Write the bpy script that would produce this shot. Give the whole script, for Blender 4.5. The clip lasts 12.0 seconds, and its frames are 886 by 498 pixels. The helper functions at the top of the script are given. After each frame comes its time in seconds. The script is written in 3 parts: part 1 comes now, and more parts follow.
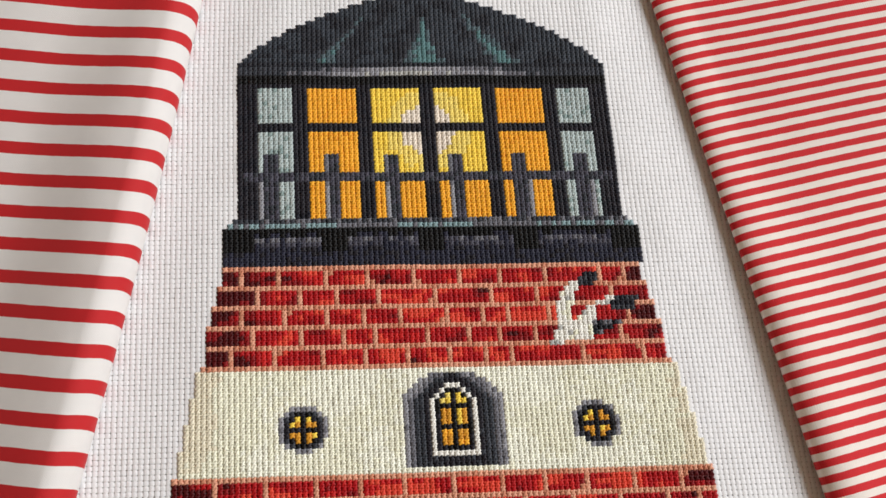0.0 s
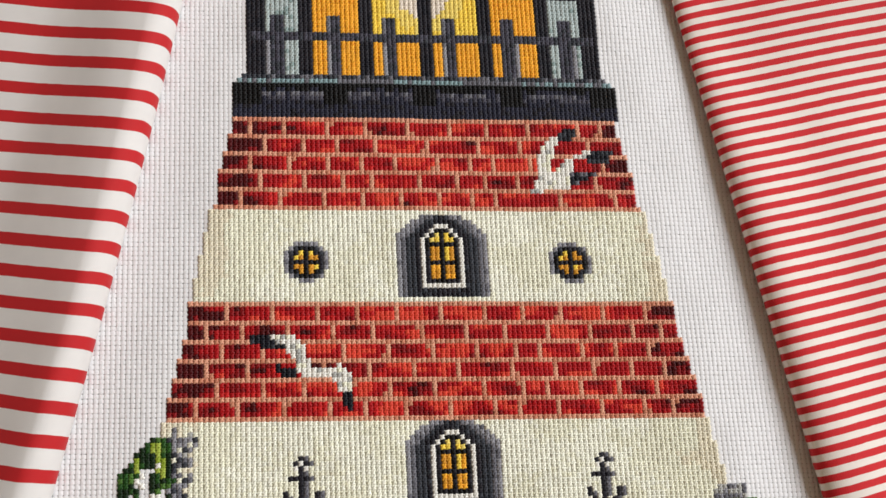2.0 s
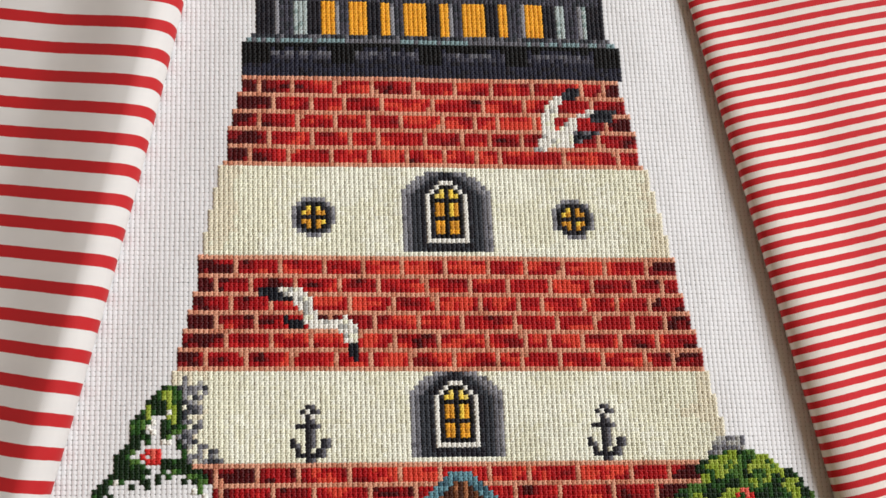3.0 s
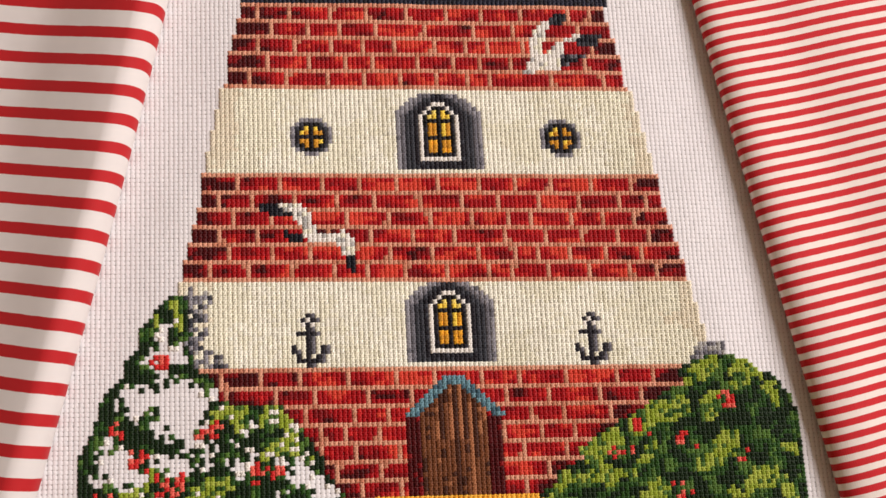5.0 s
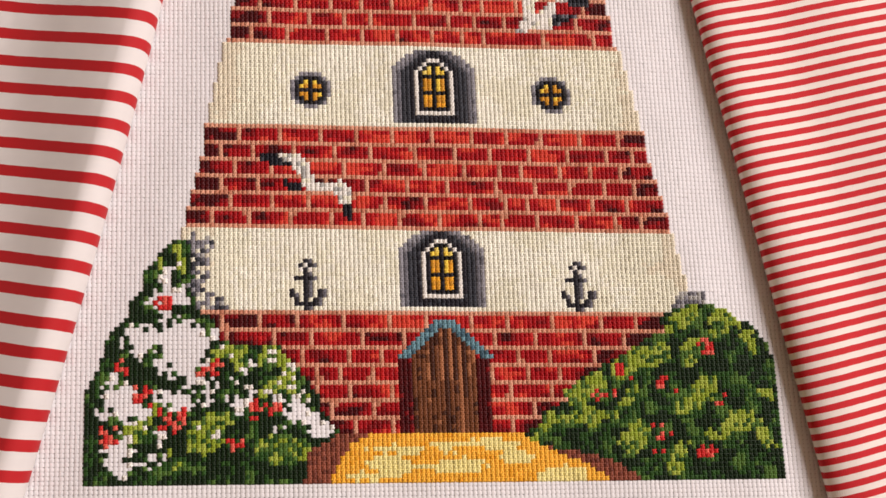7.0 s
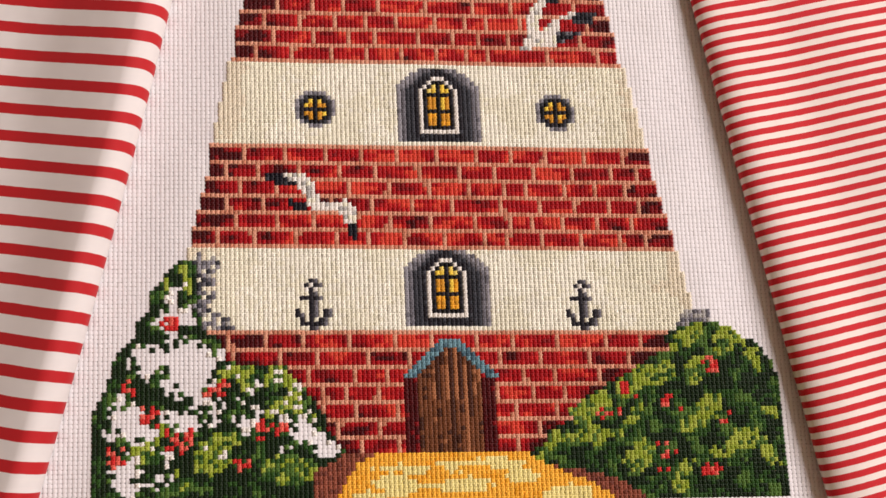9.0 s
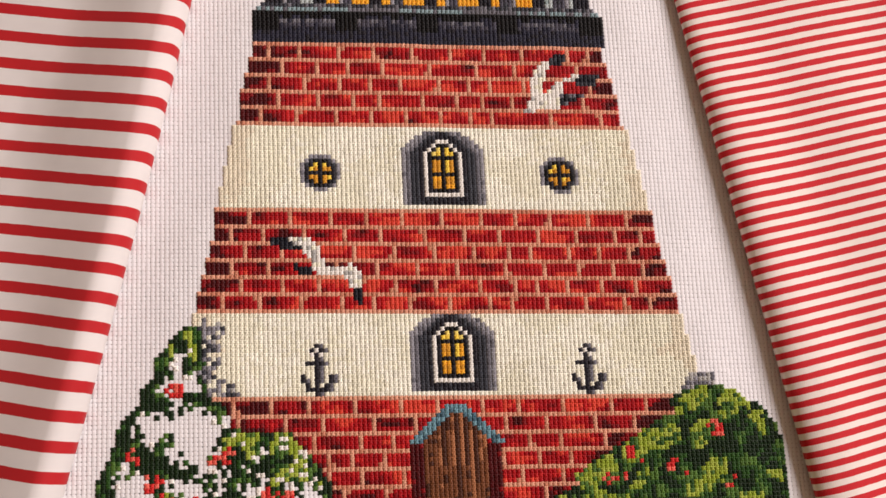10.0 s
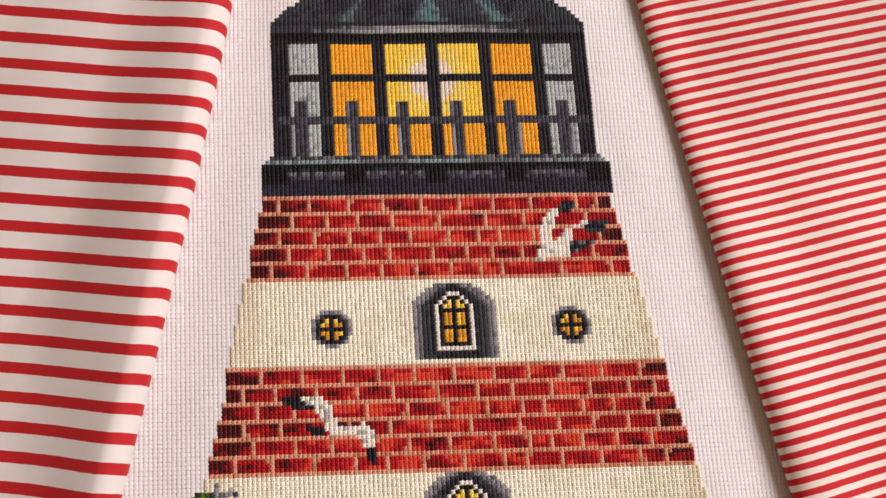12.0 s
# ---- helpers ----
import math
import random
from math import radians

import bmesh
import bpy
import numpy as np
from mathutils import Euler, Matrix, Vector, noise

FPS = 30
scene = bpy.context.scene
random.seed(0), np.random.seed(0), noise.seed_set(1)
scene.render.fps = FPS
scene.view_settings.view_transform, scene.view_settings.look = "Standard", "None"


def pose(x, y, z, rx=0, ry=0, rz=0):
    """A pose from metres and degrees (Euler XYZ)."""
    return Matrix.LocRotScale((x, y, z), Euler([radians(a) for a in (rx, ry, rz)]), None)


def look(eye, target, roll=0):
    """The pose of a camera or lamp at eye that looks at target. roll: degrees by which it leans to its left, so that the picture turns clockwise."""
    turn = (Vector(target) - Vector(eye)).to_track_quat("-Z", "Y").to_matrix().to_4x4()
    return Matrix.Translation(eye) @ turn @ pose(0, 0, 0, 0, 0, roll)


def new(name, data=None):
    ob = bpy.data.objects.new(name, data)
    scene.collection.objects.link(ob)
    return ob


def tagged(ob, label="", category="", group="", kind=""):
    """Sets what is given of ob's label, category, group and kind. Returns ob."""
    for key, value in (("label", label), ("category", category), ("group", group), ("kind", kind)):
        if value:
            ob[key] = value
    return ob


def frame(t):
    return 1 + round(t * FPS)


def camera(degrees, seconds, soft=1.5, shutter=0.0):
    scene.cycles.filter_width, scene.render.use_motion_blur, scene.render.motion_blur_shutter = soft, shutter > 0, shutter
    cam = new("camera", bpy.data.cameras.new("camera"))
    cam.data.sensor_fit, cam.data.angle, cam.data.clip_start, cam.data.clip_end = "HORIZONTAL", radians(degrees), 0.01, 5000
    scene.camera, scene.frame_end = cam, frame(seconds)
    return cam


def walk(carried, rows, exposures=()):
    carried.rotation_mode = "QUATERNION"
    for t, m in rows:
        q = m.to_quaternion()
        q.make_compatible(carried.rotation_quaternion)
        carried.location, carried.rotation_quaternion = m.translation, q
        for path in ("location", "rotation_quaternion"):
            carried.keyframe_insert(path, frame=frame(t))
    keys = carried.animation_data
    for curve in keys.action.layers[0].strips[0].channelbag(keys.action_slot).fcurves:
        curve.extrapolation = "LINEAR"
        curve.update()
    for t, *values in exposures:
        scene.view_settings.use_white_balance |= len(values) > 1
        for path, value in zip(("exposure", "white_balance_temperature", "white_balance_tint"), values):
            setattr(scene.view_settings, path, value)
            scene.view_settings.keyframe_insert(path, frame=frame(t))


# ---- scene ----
from mathutils import Vector as V3

STITCH = 0.001814  # one square of the 14-count cloth
cam = camera(50.63, 12.0, soft=1.5)
# seconds, eye in stitches, turn in degrees
ROWS = [
    (0, -18.16, -93.81, 174.50, 18.779, -5.517, -3.068),
    (0.5, -19.28, -98.87, 178.10, 17.671, -5.752, -3.093),
    (1, -18.69, -103.70, 181.07, 16.393, -5.781, -2.867),
    (1.5, -19.22, -109.88, 184.30, 15.119, -5.766, -2.588),
    (2, -19.65, -114.04, 186.95, 14.254, -6.183, -2.182),
    (2.5, -18.89, -118.51, 188.58, 13.769, -5.721, -1.826),
    (3, -17.64, -121.05, 189.37, 13.333, -5.251, -1.738),
    (5, -16.91, -136.48, 194.92, 12.218, -5.058, -2.268),
    (5.5, -16.31, -139.28, 194.70, 11.463, -5.133, -1.937),
    (6, -15.76, -142.85, 197.31, 11.036, -5.374, -1.498),
    (6.5, -16.24, -145.17, 199.98, 11.126, -5.329, -1.533),
    (8.5, -16.13, -142.45, 203.32, 10.623, -4.924, -1.543),
    (9, -17.00, -139.38, 203.19, 10.596, -5.101, -1.705),
    (9.5, -18.76, -135.82, 203.64, 11.266, -5.458, -1.849),
    (10, -20.97, -129.46, 204.73, 11.770, -5.876, -1.950),
    (10.5, -21.47, -121.86, 206.12, 12.546, -5.414, -1.938),
    (11, -20.53, -115.52, 207.51, 13.253, -5.256, -2.028),
    (11.5, -20.87, -109.99, 208.18, 13.883, -5.339, -2.327),
    (12, -22.42, -104.91, 209.42, 14.491, -5.479, -2.925),
]
walk(cam, [(t, pose(x * STITCH, y * STITCH, z * STITCH, rx, ry, rz)) for t, x, y, z, rx, ry, rz in ROWS],
     [(0.0, 0.0, 6300, 9), (3.0, 0.0, 6300, 9), (5.0, 0.0, 6950, 20), (12.0, 0.0, 7000, 23)])

# ---- light: one window on the right, beyond the table ----
world = bpy.data.worlds.new("world")
scene.world = world
world.use_nodes = True
sky = world.node_tree.nodes.new("ShaderNodeTexSky")
sky.sky_type, sky.sun_disc = "NISHITA", False
sky.sun_elevation, sky.sun_rotation = radians(35), radians(70)
world.node_tree.links.new(sky.outputs["Color"], world.node_tree.nodes["Background"].inputs["Color"])
world.node_tree.nodes["Background"].inputs["Strength"].default_value = 0.1
lamp = bpy.data.lights.new("window_light", "AREA")
lamp.shape, lamp.size, lamp.size_y, lamp.energy = "RECTANGLE", 1.5, 1.5, 135.0
lamp.color = (0.985, 0.98, 0.985)
new("window_light", lamp).matrix_world = look((2.45, 0.9, 2.15), (0.0, -0.1, 0.0))


# ---- materials ----
def lin(r, g, b):
    return tuple(((v / 255 + 0.055) / 1.055) ** 2.4 if v > 10 else v / 255 / 12.92 for v in (r, g, b)) + (1.0,)


def base_material(name, rough=0.7):
    m = bpy.data.materials.new(name)
    m.use_nodes = True
    b = m.node_tree.nodes["Principled BSDF"]
    b.inputs["Roughness"].default_value = rough
    return m, m.node_tree.nodes, m.node_tree.links, b


def node(nodes, kind, **values):
    n = nodes.new(kind)
    for key, value in values.items():
        n.inputs[key.replace("_", " ")].default_value = value
    return n


def math_node(nodes, links, op, a, b=0.0):
    n = nodes.new("ShaderNodeMath")
    n.operation = op
    for slot, v in zip(n.inputs, (a, b)):
        if isinstance(v, (int, float)):
            slot.default_value = v
        else:
            links.new(v, slot)
    return n.outputs[0]


def thread(name, rgb, spread=0.2):
    """Six-strand cotton floss: slight lustre, each leg of a stitch a little lighter or darker."""
    m, nodes, links, b = base_material(name, 0.5)
    geo = nodes.new("ShaderNodeNewGeometry")
    hsv = nodes.new("ShaderNodeHueSaturation")
    hsv.inputs["Color"].default_value = lin(*rgb)
    value = math_node(nodes, links, "MULTIPLY", geo.outputs["Random Per Island"], 2 * spread)
    links.new(math_node(nodes, links, "ADD", value, 1.0 - spread), hsv.inputs["Value"])
    links.new(hsv.outputs[0], b.inputs["Base Color"])
    b.inputs["Sheen Weight"].default_value = 0.0
    b.inputs["Specular IOR Level"].default_value = 0.22
    co = nodes.new("ShaderNodeTexCoord")
    grain = node(nodes, "ShaderNodeTexNoise", Scale=2600.0, Detail=2.0)
    links.new(co.outputs["Object"], grain.inputs["Vector"])
    bump = node(nodes, "ShaderNodeBump", Strength=0.35, Distance=0.0002)
    links.new(grain.outputs[0], bump.inputs["Height"])
    links.new(bump.outputs[0], b.inputs["Normal"])
    return m


FLOSS = {name: thread("floss_" + name, rgb, 0.08 if max(rgb) > 120 else 0.2) for name, rgb in {
    "black": (8, 7, 8), "char": (33, 31, 38), "ink": (22, 23, 32), "night": (38, 39, 54), "slate": (53, 56, 63), "grey": (106, 106, 113),
    "lilac": (144, 144, 150), "roof": (52, 57, 65), "roof_dark": (37, 39, 46), "roof_light": (76, 92, 98), "teal": (130, 154, 158),
    "iron": (70, 69, 80), "teal_dim": (88, 122, 124), "silver": (172, 172, 168), "pane": (176, 188, 187), "pane_dark": (140, 158, 156), "orange": (238, 170, 46), "amber": (232, 158, 38),
    "yellow": (242, 208, 78), "glow": (232, 220, 204), "straw": (238, 214, 112), "white": (234, 232, 224), "cream": (233, 232, 211), "cream_light": (239, 239, 223),
    "cream_dark": (226, 219, 196), "ochre": (212, 150, 46), "maroon": (76, 5, 9), "wine": (130, 12, 17), "red": (167, 16, 22), "scarlet": (191, 31, 30),
    "coral": (216, 70, 51), "mortar": (216, 156, 128), "mortar_dark": (198, 130, 102), "green_dark": (18, 40, 15), "green": (38, 77, 27),
    "green_mid": (76, 112, 46), "lime": (138, 158, 46), "lime_light": (160, 176, 70), "berry": (206, 46, 42), "berry_light": (232, 104, 88),
    "wood": (116, 68, 40), "wood_light": (164, 106, 70), "wood_dark": (70, 36, 22), "gold": (247, 186, 66), "sand": (238, 226, 152),
    "earth": (146, 80, 60), "earth_dark": (116, 60, 46), "gable": (104, 146, 158), "gable_dark": (70, 104, 118)}.items()}


def cloth_white(name, rgb):
    m, nodes, links, b = base_material(name, 0.85)
    co = nodes.new("ShaderNodeTexCoord")
    big = node(nodes, "ShaderNodeTexNoise", Scale=18.0, Detail=3.0)
    fine = node(nodes, "ShaderNodeTexNoise", Scale=3200.0, Detail=2.0)
    for n in (big, fine):
        links.new(co.outputs["Object"], n.inputs["Vector"])
    mix = nodes.new("ShaderNodeMix")
    mix.data_type = "RGBA"
    mix.inputs[6].default_value = lin(*rgb)
    mix.inputs[7].default_value = lin(*(int(v * 0.95) for v in rgb))
    links.new(big.outputs[0], mix.inputs[0])
    links.new(mix.outputs[2], b.inputs["Base Color"])
    bump = node(nodes, "ShaderNodeBump", Strength=0.4, Distance=0.0002)
    links.new(fine.outputs[0], bump.inputs["Height"])
    links.new(bump.outputs[0], b.inputs["Normal"])
    b.inputs["Sheen Weight"].default_value = 0.1
    return m


AIDA = cloth_white("aida_cotton", (241, 241, 242))
AIDA_GAP = cloth_white("aida_ground", (214, 212, 210))


def striped(name, red, white, period, phase, share, rib, weave):
    """Printed stripes across v of the UV map; rib: knitted ribs across u; weave: plain weave grain."""
    m, nodes, links, b = base_material(name, 0.8)
    uv = nodes.new("ShaderNodeUVMap")
    uv.uv_map = "cloth"
    sep = nodes.new("ShaderNodeSeparateXYZ")
    links.new(uv.outputs[0], sep.inputs[0])
    wob = node(nodes, "ShaderNodeTexNoise", Scale=0.35, Detail=4.0)
    links.new(uv.outputs[0], wob.inputs["Vector"])
    shift = math_node(nodes, links, "MULTIPLY", math_node(nodes, links, "SUBTRACT", wob.outputs[0], 0.5), 0.25)
    v = math_node(nodes, links, "ADD", sep.outputs[1], shift)
    v = math_node(nodes, links, "DIVIDE", math_node(nodes, links, "SUBTRACT", v, phase), period)
    off = math_node(nodes, links, "PINGPONG", v, 0.5)
    ramp = nodes.new("ShaderNodeMapRange")
    edge = 0.05 / period
    ramp.inputs[1].default_value, ramp.inputs[2].default_value = share / 2 - edge, share / 2 + edge
    links.new(off, ramp.inputs[0])
    tone = node(nodes, "ShaderNodeTexNoise", Scale=0.12, Detail=5.0)
    links.new(uv.outputs[0], tone.inputs["Vector"])
    mix = nodes.new("ShaderNodeMix")
    mix.data_type = "RGBA"
    mix.inputs[6].default_value, mix.inputs[7].default_value = lin(*red), lin(*white)
    links.new(ramp.outputs[0], mix.inputs[0])
    hsv = nodes.new("ShaderNodeHueSaturation")
    links.new(mix.outputs[2], hsv.inputs["Color"])
    links.new(math_node(nodes, links, "ADD", math_node(nodes, links, "MULTIPLY", tone.outputs[0], 0.16), 0.92), hsv.inputs["Value"])
    links.new(hsv.outputs[0], b.inputs["Base Color"])
    wu = math_node(nodes, links, "SINE", math_node(nodes, links, "MULTIPLY", sep.outputs[0], 2 * math.pi / weave))
    wv = math_node(nodes, links, "SINE", math_node(nodes, links, "MULTIPLY", sep.outputs[1], 2 * math.pi / weave))
    grain = math_node(nodes, links, "MULTIPLY", wu, 1.0 if rib else wv)
    rough = node(nodes, "ShaderNodeTexNoise", Scale=5.0, Detail=4.0)
    links.new(uv.outputs[0], rough.inputs["Vector"])
    height = math_node(nodes, links, "ADD", math_node(nodes, links, "MULTIPLY", grain, rib or 0.06), math_node(nodes, links, "MULTIPLY", rough.outputs[0], 0.4))
    bump = node(nodes, "ShaderNodeBump", Strength=0.5, Distance=0.00022)
    links.new(height, bump.inputs["Height"])
    links.new(bump.outputs[0], b.inputs["Normal"])
    b.inputs["Sheen Weight"].default_value = 0.06
    return m


STRIPE_WIDE = striped("wide_striped_cotton", (184, 16, 23), (220, 217, 214), 6.54, 3.04, 0.40, 0.0, 0.45)
STRIPE_FINE = striped("fine_striped_jersey", (203, 15, 26), (237, 228, 219), 3.03, 2.733, 0.51, 0.18, 0.46)


def plain(name, rgb, rough=0.8, scale=6.0):
    m, nodes, links, b = base_material(name, rough)
    co = nodes.new("ShaderNodeTexCoord")
    n = node(nodes, "ShaderNodeTexNoise", Scale=scale, Detail=5.0)
    links.new(co.outputs["Object"], n.inputs["Vector"])
    ramp = nodes.new("ShaderNodeValToRGB")
    ramp.color_ramp.elements[0].color = lin(*(int(v * 0.9) for v in rgb))
    ramp.color_ramp.elements[1].color = lin(*rgb)
    links.new(n.outputs[0], ramp.inputs[0])
    links.new(ramp.outputs[0], b.inputs["Base Color"])
    return m


# tan tint of the unseen walls warms the fill light they bounce
WALL = plain("warm_fill_wall", (184, 166, 140))
WOOD = plain("table_wood", (150, 132, 116), 0.5, 14.0)


# ---- room: unseen plain walls added to close the place and bounce fill light, with the window's opening on the right ----
def box_mesh(name, size, centre, material):
    bm = bmesh.new()
    bmesh.ops.create_cube(bm, size=1.0, matrix=Matrix.Translation(centre) @ Matrix.Diagonal((*size, 1)))
    me = bpy.data.meshes.new(name)
    bm.to_mesh(me)
    bm.free()
    me.materials.append(material)
    return tagged(new(name, me), kind="structure")


tagged(box_mesh("floor", (6.2, 5.2, 0.1), (0, 0, -0.80), WOOD), "plain brown wooden room floor", "floor")
tagged(box_mesh("ceiling", (6.2, 5.2, 0.1), (0, 0, 2.95), WALL), "unseen plain tan ceiling added to bounce warm fill light", "ceiling")
tagged(box_mesh("wall_north", (6.2, 0.1, 3.65), (0, 2.55, 1.075), WALL), "unseen plain tan wall added to bounce warm fill light", "wall")
tagged(box_mesh("wall_south", (6.2, 0.1, 3.65), (0, -2.55, 1.075), WALL), "unseen plain tan wall added to bounce warm fill light", "wall")
tagged(box_mesh("wall_west", (0.1, 5.0, 3.65), (-3.05, 0, 1.075), WALL), "unseen plain tan wall added to bounce warm fill light", "wall")
for name, size, centre in (("wall_east_below", (0.1, 5.0, 2.05), (3.05, 0, 0.275)), ("wall_east_above", (0.1, 5.0, 0.1), (3.05, 0, 2.85)),
                           ("wall_east_near", (0.1, 2.7, 1.5), (3.05, -1.15, 2.05)), ("wall_east_far", (0.1, 0.9, 1.5), (3.05, 2.05, 2.05))):
    tagged(box_mesh(name, size, centre, WALL), "unseen tan fill wall beside the window opening", "wall")
TABLE_Z = -0.0016
table = box_mesh("table_top", (0.9, 1.0, 0.03), (0, -0.15, TABLE_Z - 0.015), WOOD)
tagged(table, "plain wooden table top under the cloths", "table")
for sx in (-1, 1):
    for sy in (-1, 1):
        support = box_mesh("leg", (0.05, 0.05, 0.716), (0.40 * sx, -0.15 + 0.45 * sy, -0.3918), WOOD)
        support.parent = table

# ---- the chart: where square (column, row) of the cloth lies ----
LEAN, SQUEEZE = 0.01617, 2.7e-4


def spot(c, r):
    """Centre columns are whole numbers; row r runs from r to r + 1, downwards. The cloth lies slightly askew."""
    x = LEAN * max(r, 0) + c * (1.003 - 1.4e-4 * r)
    y = -(r - (SQUEEZE * r * r if r > 0 else 0)) - 0.021 * min(max(r, 0) / 105, 1) * x
    return x * STITCH, y * STITCH


def spots(c, r):
    c, r = np.asarray(c, float), np.asarray(r, float)
    p = np.maximum(r, 0)
    x = LEAN * p + c * (1.003 - 1.4e-4 * r)
    y = -(r - SQUEEZE * p * p) - 0.021 * np.minimum(p / 105, 1) * x
    return x * STITCH, y * STITCH


def edge_left(y):
    return -49.2 + 0.171 * y - 0.00026 * y * y


def edge_right(y):
    return 54.8 - 0.187 * y


RIPPLES = [(0.043, 0.021, 0.4, 1.0), (-0.026, 0.058, 2.1, 0.8), (0.085, -0.047, 4.0, 0.45), (0.019, 0.112, 5.2, 0.4), (0.14, 0.06, 1.3, 0.22), (-0.10, 0.15, 3.3, 0.2)]


def relief(x, y):
    """How far the puckered cloth lifts off the table, in stitches; it lies flat where the side cloths press on it."""
    wave = sum(h * np.sin(2 * math.pi * (a * x + b * y) / 1.6 + p) for a, b, p, h in RIPPLES)
    inner = np.clip((edge_right(y) - 3 - x) / 14, 0, 1) * np.clip((x - edge_left(y) - 3) / 14, 0, 1)
    return 0.13 * (wave + 4.5) * inner * inner * (3 - 2 * inner)


CELLS = {}  # (column, row): (owner, floss)


def put(owner, c, r, floss):
    CELLS[(c, r)] = (owner, floss)


def nz(c, r, k=1.0, seed=0.0):
    return noise.noise(V3((c * k + seed * 7.3, r * k - seed * 3.1, seed)))


def inside(poly, x, y):
    odd = False
    for (x0, y0), (x1, y1) in zip(poly, poly[1:] + poly[:1]):
        if (y0 > y) != (y1 > y) and x < (x1 - x0) * (y - y0) / (y1 - y0) + x0:
            odd = not odd
    return odd


def fill(owner, poly, floss):
    """floss: a name, or a function of column and row."""
    xs, ys = [p[0] for p in poly], [p[1] for p in poly]
    for c in range(math.floor(min(xs)), math.ceil(max(xs)) + 1):
        for r in range(math.floor(min(ys)), math.ceil(max(ys)) + 1):
            if inside(poly, c, r + 0.5):
                put(owner, c, r, floss if isinstance(floss, str) else floss(c, r))


SPECK = np.random.RandomState(3).rand(256, 256)


def in_blob(blobs, c, r, ragged=0.35, seed=1.0, grow=0.3):
    return any(((c - x) / (a + grow)) ** 2 + ((r + 0.5 - y) / (b + grow)) ** 2 < 1 + (ragged * (1.8 * nz(c, r, 0.55, seed) + 1.5 * (SPECK[int(c) % 256, int(r + 11 * seed) % 256] - 0.5)) if a > 1 else 0) for x, y, a, b in blobs)


rnd = random.Random(7)

# lantern roof: half widths from the eaves upwards
half = [38, 38, 37, 36, 35, 34, 32, 31, 29, 28, 26, 24, 22, 20, 17, 15, 12, 9]
for k, w in enumerate(half):
    r = -5 - k
    for c in range(-w, w + 1):
        shade = nz(c, r, 0.22, 2) + 0.5 * nz(c, r, 0.7, 3)
        f = "roof_dark" if shade < -0.12 or k < 2 else "roof"
        if k >= 2:
            for x0, x1, top, glow in ((0, 0, -17, 1.0), (17, 9, -18, 0.85), (-21, -13, -17, 0.6)):
                u = (r + 7) / (top + 7)
                off = abs(c - x0 - (x1 - x0) * u) / (2.6 * (1 - 0.65 * u))
                v = glow * (1.25 - 0.55 * u) - 0.62 * off + 0.35 * nz(c, r, 0.9, 5)
                if 0 <= u <= 1 and v > 0.02:
                    f = "teal_dim" if v > 0.62 else "roof_light" if v > 0.36 else "slate"
            if f == "roof" and rnd.random() < 0.05:
                f = "slate"
        put(("lantern_roof",), c, r, f)
for c in range(-38, 39):
    lit = 1.25 - abs(c + 3) / 24 + 0.25 * (rnd.random() - 0.5)
    for r in (-5, -4):
        v = lit - (0.3 if r == -5 else 0.0)
        put(("eaves_band",), c, r, "silver" if v > 0.95 else "lilac" if v > 0.55 else "grey" if v > 0.2 else "slate")
for c in range(-38, 39):
    put(("lantern_frame",), c, -3, "black")
    put(("lantern_frame",), c, -2, "black")
    for r in range(-1, 29):
        put(("lantern_frame",), c, r, "char" if rnd.random() < 0.7 else "ink")
panes = [(-34, -28, "pane"), (-24, -15, "orange"), (-11, -2, "yellow"), (2, 11, "yellow"), (15, 24, "orange"), (28, 34, "pane")]
for n, (a, b, kind) in enumerate(panes):
    for m, (r0, r1) in enumerate(((0, 8), (10, 19), (21, 29))):
        for c in range(a, b + 1):
            for r in range(r0, r1):
                f = kind
                if kind == "yellow":
                    far = math.hypot(c - 0.0, (r - 9) * 0.95) + 1.2 * nz(c, r, 0.6, 8)
                    f = "glow" if far < 5.4 else "straw" if far < 8.6 else "yellow" if m < 2 else "orange"
                elif kind == "pane" and rnd.random() < 0.15:
                    f = "pane_dark"
                elif kind == "orange" and rnd.random() < 0.1:
                    f = "amber"
                put(("window_pane", 3 * n + m), c, r, f)
for c in range(-37, 38):  # railing
    for r in (19, 20):
        put(("gallery_rail",), c, r, "iron" if rnd.random() < 0.6 else "slate")
for n, (c0, lit) in enumerate(((-32, -34), (-20, -21), (-8, -9), (5, 4), (18, 20), (31, 33))):
    for r in range(15, 29):
        for c in range(c0 - 1, c0 + 2):
            f = "iron" if rnd.random() < 0.7 else "slate"
            if c == lit and r not in (19, 20):
                f = "lilac" if r > 21 else "grey"
            put(("railing_post", n), c, r, f)
        if abs(lit - c0) > 1 and r > 20:
            put(("railing_post", n), lit, r, "lilac")
for r in range(29, 39):  # gallery ledge and brackets
    w = 39 if r == 29 else 40 if r == 30 else 41
    for c in range(-w, w + 1):
        if r == 29:
            f = "slate" if rnd.random() < 0.6 else "grey"
        elif r == 30:
            f = "teal" if (c < -19 or -8 < c < 8 or c > 19) and rnd.random() < 0.8 else "grey"
        elif r == 31:
            f = "black"
        elif r == 32:
            f = "black" if rnd.random() < 0.5 else "night"
        elif r < 35:
            f = "grey" if r == 33 and rnd.random() < 0.4 else "iron" if rnd.random() < 0.7 else "night"
        else:
            f = "night" if rnd.random() < 0.75 else "char"
        put(("gallery_ledge",), c, r, f)
for n, (a, b) in enumerate(((-41, -36), (-22, -18), (-3, 1), (16, 20), (36, 41))):
    for c in range(a, b + 1):
        for r in range(31, 36):
            put(("gallery_bracket", n), c, r, "black")


